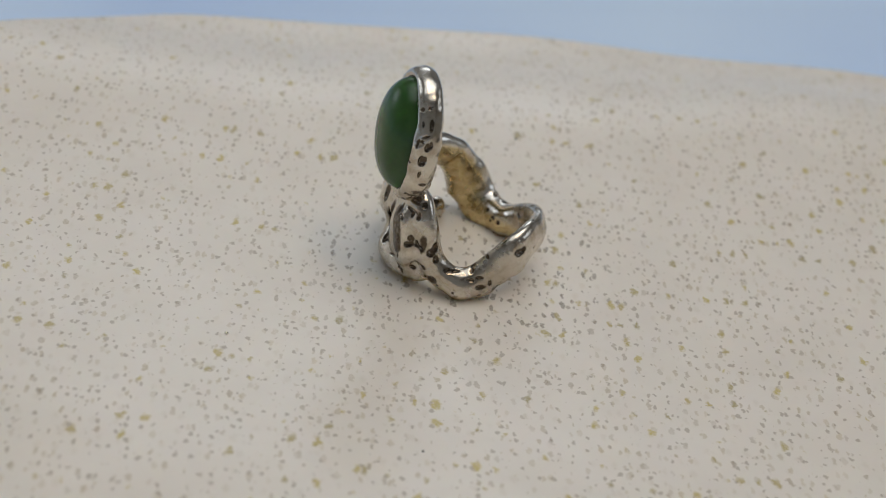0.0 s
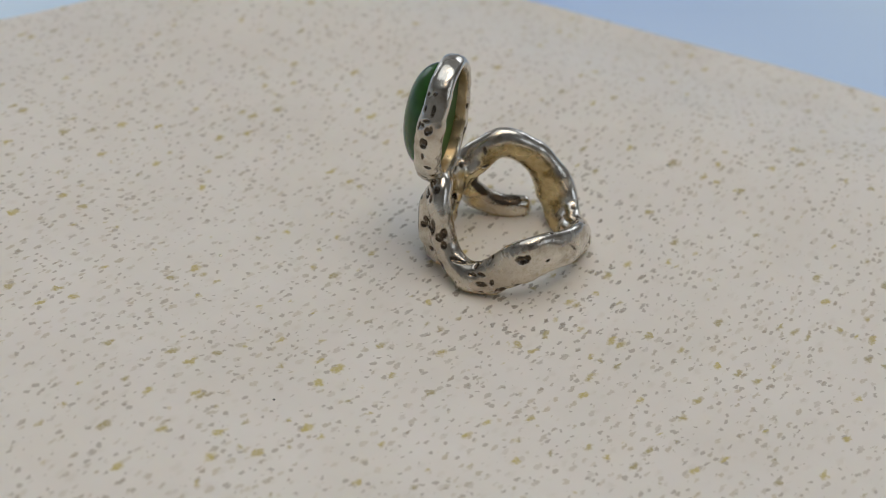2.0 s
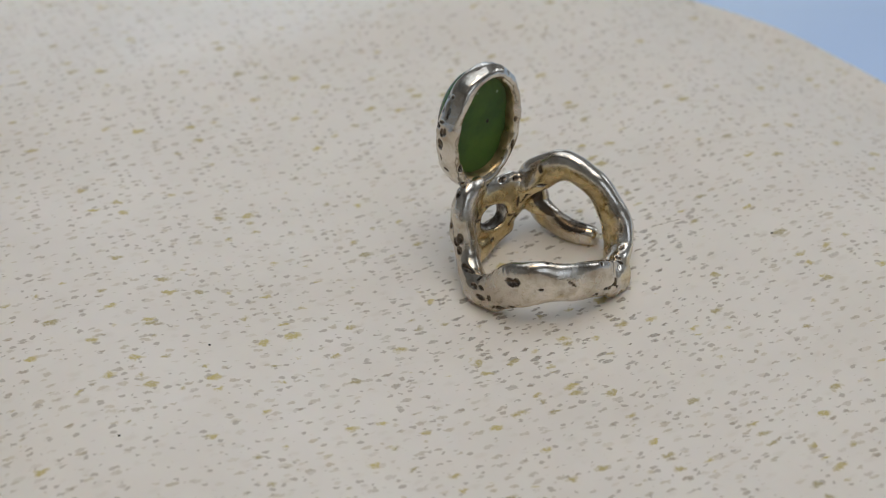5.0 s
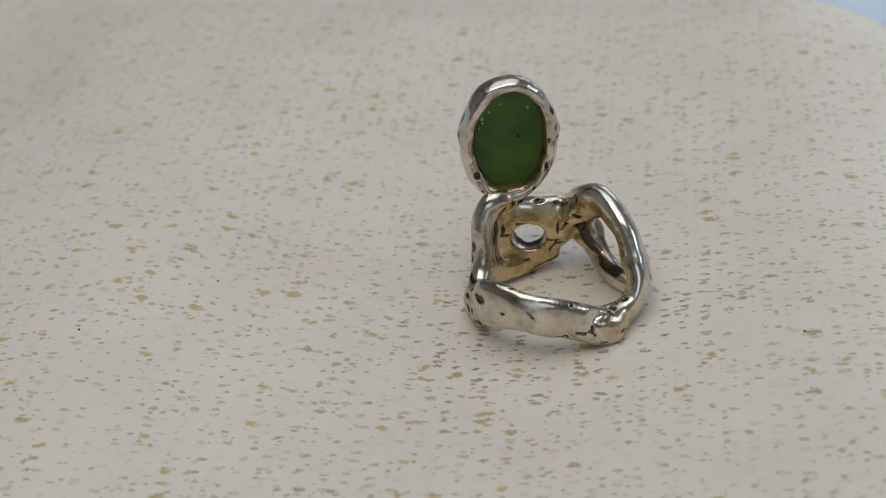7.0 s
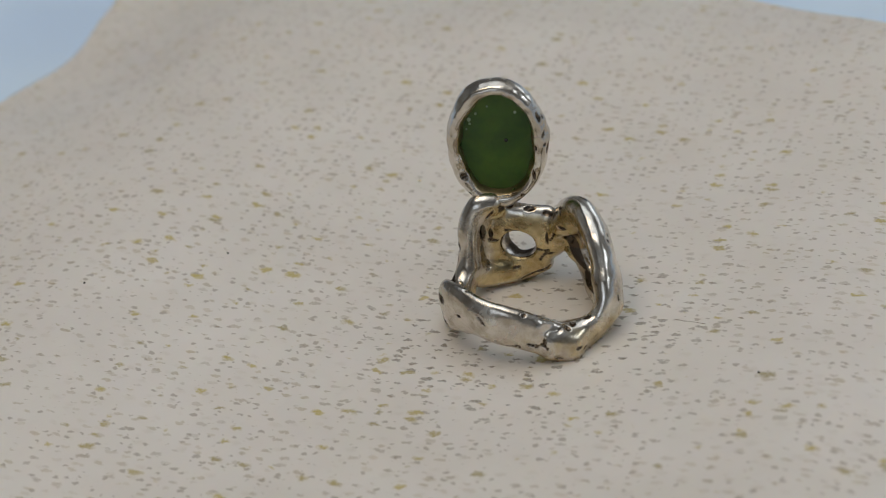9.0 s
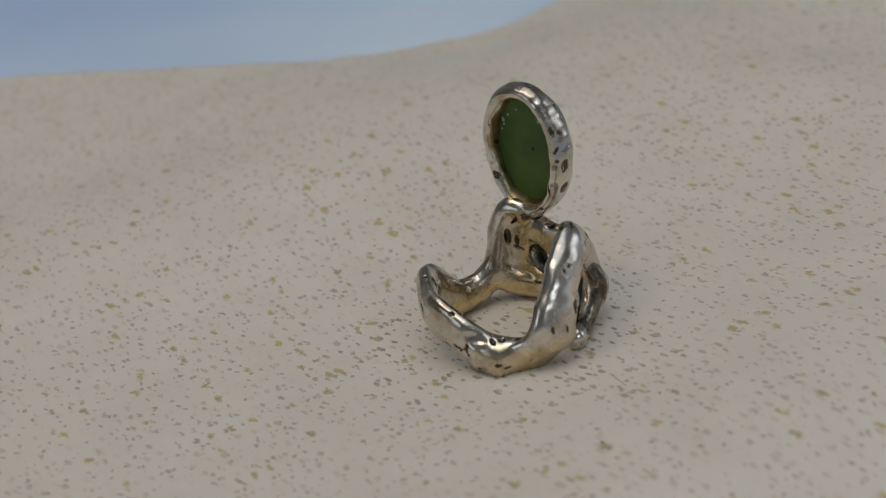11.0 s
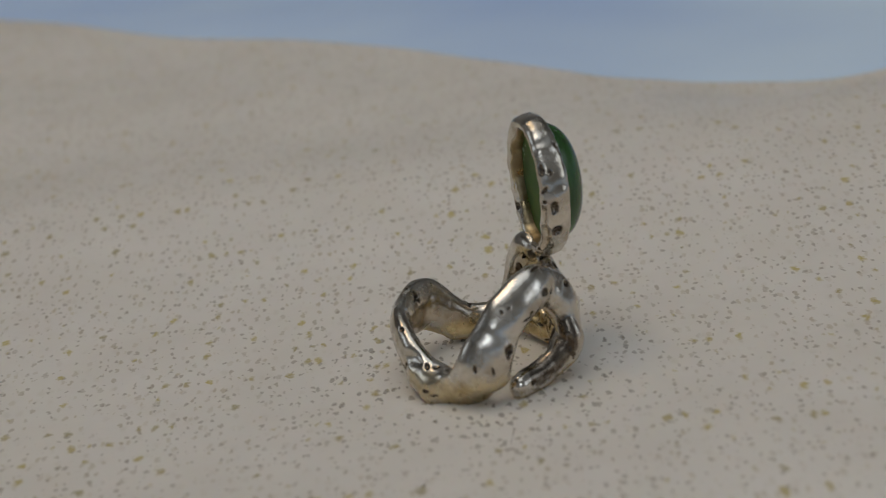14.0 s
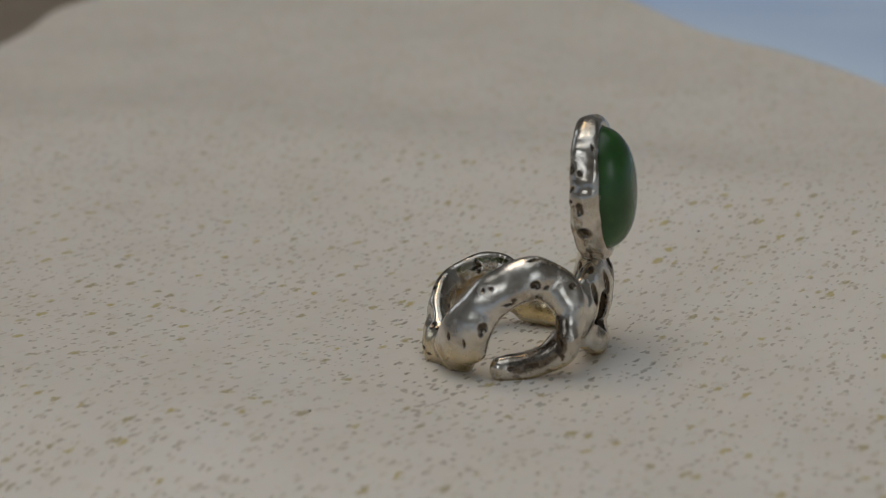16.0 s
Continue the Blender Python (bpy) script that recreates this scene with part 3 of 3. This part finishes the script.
def build_ring():
    ring = tagged(new("ring"), "cast silver freeform ring with an oval green stone", "ring")
    band = Solid((-8.5, -11.5, -1.0), (21.5, 19.8, 19), 0.14)
    # strand under the bezel, down to the low front corner
    band.chain([(-1.9, -2.9, 14.5, 1.8, 1.6), (-1.1, -4.8, 14.2, 2.1, 1.8), (0.0, -6.3, 11.2, 1.9, 1.8), (1.4, -6.7, 6.0, 2.1, 1.9), (4.0, -7.4, 3.2, 2.2, 1.9), (7.0, -7.8, 2.5, 2.4, 1.8)], (0, 0, 1))
    # front bar, a broad strip set on edge
    band.chain([(7.0, -7.8, 2.4, 2.4, 1.8), (10.8, -6.8, 4.2, 3.0, 1.7), (14.9, -5.0, 7.5, 3.9, 1.6), (18.2, 0.8, 7.6, 3.3, 1.6), (17.9, 6.6, 5.6, 2.9, 1.6), (15.3, 11.3, 2.4, 2.6, 2.0)], (0, 0, 1))
    band.chain([(6.2, -8.1, 1.9, 2.0, 1.8), (10.4, -7.0, 2.2, 1.9, 1.7)], (0, 0, 1))
    band.chain([(15.4, 11.2, 2.9, 2.5, 2.3), (16.8, 9.2, 3.4, 2.6, 2.1)], (0, 0, 1))
    # broad strip rising to the arch
    band.chain([(15.3, 11.3, 2.4, 2.6, 2.0), (11.4, 14.8, 3.4, 3.4, 1.7), (8.9, 16.0, 7.6, 3.2, 1.7), (5.2, 14.4, 12.3, 3.0, 1.85), (1.2, 11.8, 14.5, 3.0, 1.9), (-1.7, 8.4, 12.7, 2.7, 1.8), (-3.7, 6.6, 9.0, 2.4, 1.8)],
               [(0, 0, 1), (0.8, 0, 0.6), (1, 0, 0.3), (0.8, 0, 0.6), (0.3, -0.1, 1), (0.1, 0.3, 1), (0, 0.6, 0.8)], 1.4, 14)
    # tail lying on the mat
    band.chain([(-1.8, 9.4, 12.2, 2.0, 1.7), (-3.5, 8.6, 9.2, 2.2, 1.8), (-3.5, 9.5, 5.8, 2.4, 1.8), (-1.6, 10.8, 3.2, 2.2, 1.6), (1.7, 12.6, 2.0, 1.9, 1.6), (4.5, 14.6, 1.8, 1.75, 1.5)],
               [(-0.6, -0.5, 0.6), (-0.3, -0.8, 0.5), (0, -0.5, 0.8), (0, 0, 1), (0, 0, 1), (0, 0, 1)])
    # lower edge of the arch, ending over the mat
    band.chain([(7.9, 15.6, 9.0, 2.9, 1.6), (8.5, 16.2, 4.7, 2.9, 1.7)], (1, 0, 0), 1.2)
    # pierced plate behind the stone
    band.chain([(-2.1, -5.0, 8.6, 5.4, 2.2), (-3.0, -2.2, 8.3, 5.8, 1.9), (-3.2, 1.6, 8.4, 5.4, 1.9), (-3.8, 5.2, 8.8, 4.4, 1.8)], (0, 0, 1), 1.2)
    band.chain([(2.0, -6.2, 4.6, 2.0, 1.4), (-0.6, -4.6, 2.6, 2.2, 2.0), (-3.7, 0.2, 2.3, 2.2, 2.0), (-3.6, 3.2, 3.8, 1.8, 1.4)], (0, 0, 1))
    band.cut((-2.4, 0.3, 7.3), (4.4, 2.5, 2.5))
    band.lumps(6.0, 0.12, 3)
    band.lumps(3.4, 0.026, 8)
    band.hollow([(-2.6, -6, 15.2, 1.86, 0.34), (-3.7, -4.2, 12.3, 0.34, 1.27), (-1.6, -7.4, 13.3, 0.42, 0.68), (-2.1, -7.1, 9.1, 0.59, 0.68), (-0.4, -8.3, 8.9, 0.59, 1.53), (-2.8, -5.5, 2.7, 0.42, 0.25), (-1, -6.7, 3.8, 0.59, 0.34), (-2.1, -5.9, 15.7, 0.76, 0.51), (-0.8, -6.6, 14.8, 0.51, 0.59), (-2.6, -6.8, 13.3, 0.34, 0.51), (0.3, -4.4, 10.6, 0.51, 1.27), (-0.4, -3.4, 9.8, 0.3, 0.9), (-3.7, 2, 13, 1.19, 0.51)])
    band.hollow([(1.1, -8.6, 7.8, 0.85, 0.76), (2.4, -7.8, 3.3, 0.85, 0.85), (4.3, -8.8, 5.2, 0.93, 0.51), (7.6, -9, 3.9, 0.68, 0.34), (9.2, -8.8, 2.8, 0.85, 0.42), (5.6, -8.9, 1.9, 0.25, 0.24), (5.3, -8.6, 5.6, 0.85, 0.34), (1.7, -8.1, 8.6, 0.59, 0.85), (2, -8.5, 6.7, 0.51, 0.68), (9, -8.5, 4.3, 0.59, 0.25), (11.6, -7.1, 2.3, 0.68, 0.51)])
    band.hollow([(13.7, -6.1, 4, 0.85, 0.42), (14.1, -6.6, 8.5, 0.85, 0.59), (12.6, 11.9, 3.8, 0.42, 0.34), (13.6, 10.5, 3.4, 0.51, 0.34), (14.3, 9.6, 3.2, 0.34, 0.42), (13.3, 10.8, 2.7, 0.25, 0.25), (14.5, -6.3, 8.1, 1.02, 0.68), (16.6, -3.4, 7.5, 0.42, 0.24), (15, -5.8, 8.8, 0.51, 0.68), (19.4, 7.4, 4.3, 0.68, 0.24), (19.2, 8.6, 4.4, 0.42, 0.25), (18.1, 10.3, 1.6, 0.51, 0.24), (17, -2.8, 8.3, 0.25, 0.24), (18.6, 6.1, 9, 0.42, 0.34), (14.9, -1.4, 10.5, 0.51, 1.1), (19.1, 8.9, 5, 0.25, 0.42), (17.2, 10.6, 5.8, 0.5, 0.34), (16.2, 11.4, 5.4, 0.4, 0.6), (15, 11.9, 5.1, 0.59, 0.42)])
    band.hollow([(13.5, 13.8, 5.5, 0.42, 0.59), (17, 13.1, 2.7, 0.51, 0.25), (-2.6, 8.5, 9.3, 0.85, 1.53), (-0.4, 12.3, 13.9, 0.42, 0.51), (5.9, 15.8, 13.5, 0.25, 0.34), (-4.3, 8.8, 13.2, 0.59, 0.42), (6, 16.9, 8.1, 0.42, 1.02), (1.9, 14.7, 12.3, 0.42, 0.34), (0.8, 12.1, 14, 0.93, 0.51), (-1.5, 11.5, 13.4, 0.51, 0.34), (4.9, 15.5, 13.8, 0.34, 0.25), (5.6, 16.7, 8.6, 0.76, 0.76), (0.3, 11.4, 17.2, 1.02, 0.3), (-3.8, 11.9, 3.7, 0.34, 0.59), (2.3, 15.3, 2.4, 0.59, 0.34), (0, 13.8, 2.6, 1.4, 0.4), (-3.4, 10.6, 5.0, 0.6, 1.5)])
    # blackened outer side of the plate
    band.hollow([(-4.9, -1.4, 9.9, 1.0, 2.4), (-5.2, 0.1, 5.0, 1.0, 1.6), (-5.2, 3.8, 10.4, 1.2, 1.9), (-5.2, 5.2, 6.0, 0.8, 1.4)])
    # darker tone on the wall of the piercing and along the upper side of the tail
    band.darken((-3.6, 0.3, 7.3), (2.9, 3.4, 3.4), 0.8)
    band.darken_line([(-2.0, 8.0, 9.6), (-1.6, 8.6, 7.4), (-0.2, 9.6, 5.4), (2.0, 11.4, 3.9), (3.6, 13.2, 3.4)], 1.2, 0.78)
    band.darken_line([(-3.0, 11.4, 8.2), (-3.0, 12.0, 5.4), (-1.0, 12.9, 3.6), (1.8, 14.1, 2.8)], 2.0, 0.56)
    # black oxide down the outer edge of the plate
    band.darken_line([(-4.6, -4.4, 12.2), (-4.4, -5.4, 9.6), (-4.0, -5.8, 7.0)], 1.7, 0.6)
    band.darken_line([(-1.4, -2.0, 13.9), (-1.6, 1.6, 13.9), (-1.2, 5.0, 12.8)], 0.9, 0.6)
    band.hollow([(-1.6, 2.7, 14.6, 0.9, 0.5), (-1.6, 0, 14.4, 1.0, 0.5), (-1.4, 4.8, 13.4, 0.8, 0.5)])
    # dark creases across the plate and streaks on the bar
    for line in ([(-1.3, 9.2, 11.4), (-1.3, 7.3, 10.9), (-1.3, 6.0, 9.7), (-1.3, 5.2, 8.2)], [(-1.3, 2.8, 6.6), (-1.3, 4.8, 6.0), (-1.3, 3.4, 4.6)], [(-1.3, 0.4, 0.9), (-1.3, 3.1, 1.8), (-1.3, 5.4, 2.7)], [(18.8, 6.2, 4.9), (18.8, 7.5, 3.9)], [(18.8, 8.4, 4.5), (18.8, 9.1, 3.7)]):
        band.crease(line)
    # thin dark cracks
    band.hollow([(-1.8, 4.7, 8.5, 0.22, 1.1), (-2.3, 4.8, 5.5, 0.7, 0.22), (0.3, 7.7, 11.8, 0.9, 0.22), (-2.6, 3.1, 2.2, 0.9, 0.22), (-1.2, -0.4, 3.5, 0.6, 0.22), (19.3, 4.1, 4.1, 0.8, 0.22), (-1.2, -1.4, 14.3, 0.9, 0.25), (10.4, 17.7, 6.9, 0.22, 0.6), (15.8, 13.6, 2.1, 0.5, 0.22), (8.1, 17.5, 6.2, 0.22, 0.6), (2.5, 15.2, 11.7, 0.9, 0.22), (16.9, -2.4, 9.4, 1.0, 0.22)])
    band.cut((18.4, 10.8, 6.4), (1.2, 1.7, 1.0))
    band.scatter(14, 11, lambda q: (q[:, 1] < -6.6) & (q[:, 0] < 12) | (q[:, 1] < -3.0) & (q[:, 0] < -2.6), (0.25, 0.6))
    band.scatter(2, 12, lambda q: q[:, 1] > 6.0, (0.25, 0.5))
    band.scatter(3, 13, lambda q: (q[:, 0] > 12) & (q[:, 1] < 9), (0.25, 0.5))
    band.scratches(12, 31, lambda q: (q[:, 2] < 15) & (q[:, 1] < 7) & ((q[:, 0] < 0) | (q[:, 0] > 16)))
    solid_part("band", band, ring, "undulating cast silver band, warm bounced light tinted in", band_tints)

    # bezel frame: centre of its back opening, wide, tall and back directions
    o = np.array([-1.35, -1.1, 24.0])
    v = np.array([0.3, 1.6, 17.0])
    v /= np.linalg.norm(v)
    u = np.array([-1.8, 9.9, -2.0])
    u -= v * (u @ v)
    u /= np.linalg.norm(u)
    b = np.cross(u, v)
    bez = Solid((-8.5, -10.5, 12), (4, 8.5, 36), 0.14)
    where, g = bez.window(bez.lo, bez.lo + bez.n * bez.step)
    r = g - o
    x, y, z = r @ u, r @ v, r @ b + 1.9
    ang = np.arctan2(y, x)
    q = np.sqrt((x / 6.25) ** 2 + (y / 9.3) ** 2) + 1e-6
    rad = np.sqrt(x * x + y * y) * (1 - 1 / q) * 0.93
    thick = 1.1 + 0.12 * np.sin(3 * ang + 1) + 0.06 * np.sin(7 * ang)
    deep = 2.15 - 0.35 * np.maximum(np.sin(ang), 0) ** 2
    zz = z + 0.12 * np.sin(2 * ang + 0.6)
    e = (np.abs(rad / thick) ** 2.2 + np.abs(zz / deep) ** 2.2) ** (1 / 2.2)
    bez.join(where, ((e - 1) * np.where(np.abs(rad / thick) > np.abs(zz / deep), thick, deep)).clip(-3, 6).astype(np.float32), 0.3)
    bez.lumps(5.0, 0.08, 5)
    bez.lumps(2.0, 0.03, 6)
    bez.hollow([(-3.5, -6.5, 30.8, 0.34, 0.34), (-2.2, -8.5, 25.8, 0.42, 0.68), (-2.8, -8.5, 23.6, 0.42, 0.93), (-3.7, -8.5, 26.3, 0.25, 0.76), (-2.7, -8.6, 21.2, 0.25, 0.59), (-1.9, -7.6, 29, 0.34, 1.02), (-1.9, -8.2, 19.3, 0.59, 0.34), (-1.6, -8.5, 26.2, 0.34, 0.68), (-2.3, -8.6, 23.6, 0.34, 0.85), (-1.1, -6.5, 19.5, 0.38, 0.51), (-2.1, 3.8, 19.3, 0.24, 0.85), (-2.3, 4.4, 23.6, 0.25, 0.42), (-2.7, 5.3, 28.7, 0.34, 0.59), (-0.9, -6, 16.5, 0.34, 0.34), (-4, 5.6, 28, 0.42, 0.42), (-3.9, 5.5, 22.9, 0.34, 0.93), (-4.2, 4.6, 19.5, 0.95, 1.0), (-2.7, 5.9, 24, 0.34, 0.25), (-1.9, 1.8, 15.9, 0.34, 0.34), (-4.2, 5.9, 23.1, 0.7, 1.0), (-2.8, 5.4, 28.2, 0.34, 0.59), (-0.8, -6.9, 19.7, 0.34, 0.59)])
    bez.scatter(7, 21, lambda q: (q[:, 1] < -5.5) & (q[:, 0] < -2.2) & (q[:, 0] > -5.2) & (((q - o) @ u) ** 2 / 42 + ((q - o) @ v) ** 2 / 96 > 1), (0.25, 0.4))
    bez.scatter(3, 22, lambda q: (q[:, 1] > 3.0) & (q[:, 0] < -2.4) & (q[:, 0] > -5.4) & (((q - o) @ u) ** 2 / 42 + ((q - o) @ v) ** 2 / 96 > 1), (0.25, 0.5))

    def bezel_tints(p, nor):
        to = o - p
        to -= np.outer(to @ b, b)
        to /= np.linalg.norm(to, axis=1)[:, None]
        # inner wall is yellower and browner than the rest
        inward = step_up((nor * to).sum(1), 0.5, 0.9)
        return 0.9 * inward, 0.65 * inward

    solid_part("bezel", bez, ring, "cast silver bezel with pits", bezel_tints)

    # stone: flat back, domed front
    verts, faces = [], []
    rows, seg = 20, 64
    for i in range(rows + 1):
        a = math.pi / 2 * i / rows
        for j in range(seg):
            t = 2 * math.pi * j / seg
            p = o + u * (5.9 * math.cos(a) ** 0.75 * math.cos(t)) + v * (8.8 * math.cos(a) ** 0.75 * math.sin(t)) - b * (3.0 + 4.6 * math.sin(a))
            verts.append(tuple(p / 1000))
    for i in range(rows):
        for j in range(seg):
            k = (j + 1) % seg
            faces.append((i * seg + j, (i + 1) * seg + j, (i + 1) * seg + k, i * seg + k))
    first = len(verts)
    for j in range(seg):
        t = 2 * math.pi * j / seg
        verts.append(tuple((o + u * (5.5 * math.cos(t)) + v * (8.6 * math.sin(t)) - b * 1.6) / 1000))
    for j in range(seg):
        k = (j + 1) % seg
        faces.append((first + j, j, k, first + k))
    faces.append(tuple(range(first, first + seg)))
    stone = part("stone", (verts, faces), [JADE, JADE_BACK], ring, "polished oval green cabochon")
    stone.data.polygons[len(faces) - 1].material_index = 1
    stone.data.polygons[len(faces) - 1].use_smooth = False
    # dark speck and pale chips on the sawn back
    def bead(name, at, r, mat, label):
        bm = bmesh.new()
        bmesh.ops.create_icosphere(bm, subdivisions=2, radius=1.0)
        for q in bm.verts:
            w = o + u * (at[0] + r * q.co.x) + v * (at[1] + r * 1.2 * q.co.y) - b * (1.6 + 0.25 * r * q.co.z)
            q.co = Vector(w / 1000)
        part(name, bm, mat, stone, label)

    bead("inclusion", (1.3, 0.5), 0.28, INCLUSION, "black inclusion")
    for at, r in (((-4.0, 3.9), 0.3), ((-3.9, 3.2), 0.2), ((-3.0, 4.9), 0.2), ((-1.3, 6.1), 0.15), ((2.7, 5.2), 0.22), ((-4.4, 2.3), 0.15)):
        bead("chip", at, r, CHIP, "pale chip")
    return ring


build_ring()


# ---- crumbs and fibres on the mat ----
def build_crumb(x, y, r, mat, label):
    rng = random.Random(int(x * 10))
    bm = bmesh.new()
    bmesh.ops.create_icosphere(bm, subdivisions=2, radius=r)
    for q in bm.verts:
        q.co *= rng.uniform(0.75, 1.2)
        q.co.z *= 0.6
    ob = tagged(part("crumb", bm, mat), label, "crumb")
    ob.matrix_world = pose(x / 1000, y / 1000, mat_z(x, y) / 1000 + r * 0.45)
    return ob


def build_fibre(points, r):
    cu = bpy.data.curves.new("fibre", "CURVE")
    cu.dimensions = "3D"
    cu.bevel_depth, cu.bevel_resolution = r, 2
    sp = cu.splines.new("POLY")
    sp.points.add(len(points) - 1)
    for q, (x, y) in zip(sp.points, points):
        q.co = (x / 1000, y / 1000, mat_z(x, y) / 1000 + r * 0.9, 1)
    cu.materials.append(FIBRE)
    return tagged(new("fibre", cu), "thin dark fibre lying on the mat", "fibre")


CRUMBS = [(-28.3, -24.3, 0.00026), (11.0, -67.5, 0.0002), (20.1, 38.3, 0.00019), (-1.9, -48.6, 0.00018)]
FIBRES = [[(6.9, 24.9), (7.3, 26.0), (7.6, 27.4), (8.2, 29.4)]]
build_crumb(*CRUMBS[0], SHINY, "tiny glinting metal crumb on the mat")
for crumb in CRUMBS[1:]:
    build_crumb(*crumb, INCLUSION, "tiny dark crumb on the mat")
for pts in FIBRES:
    build_fibre(pts, 0.00003)
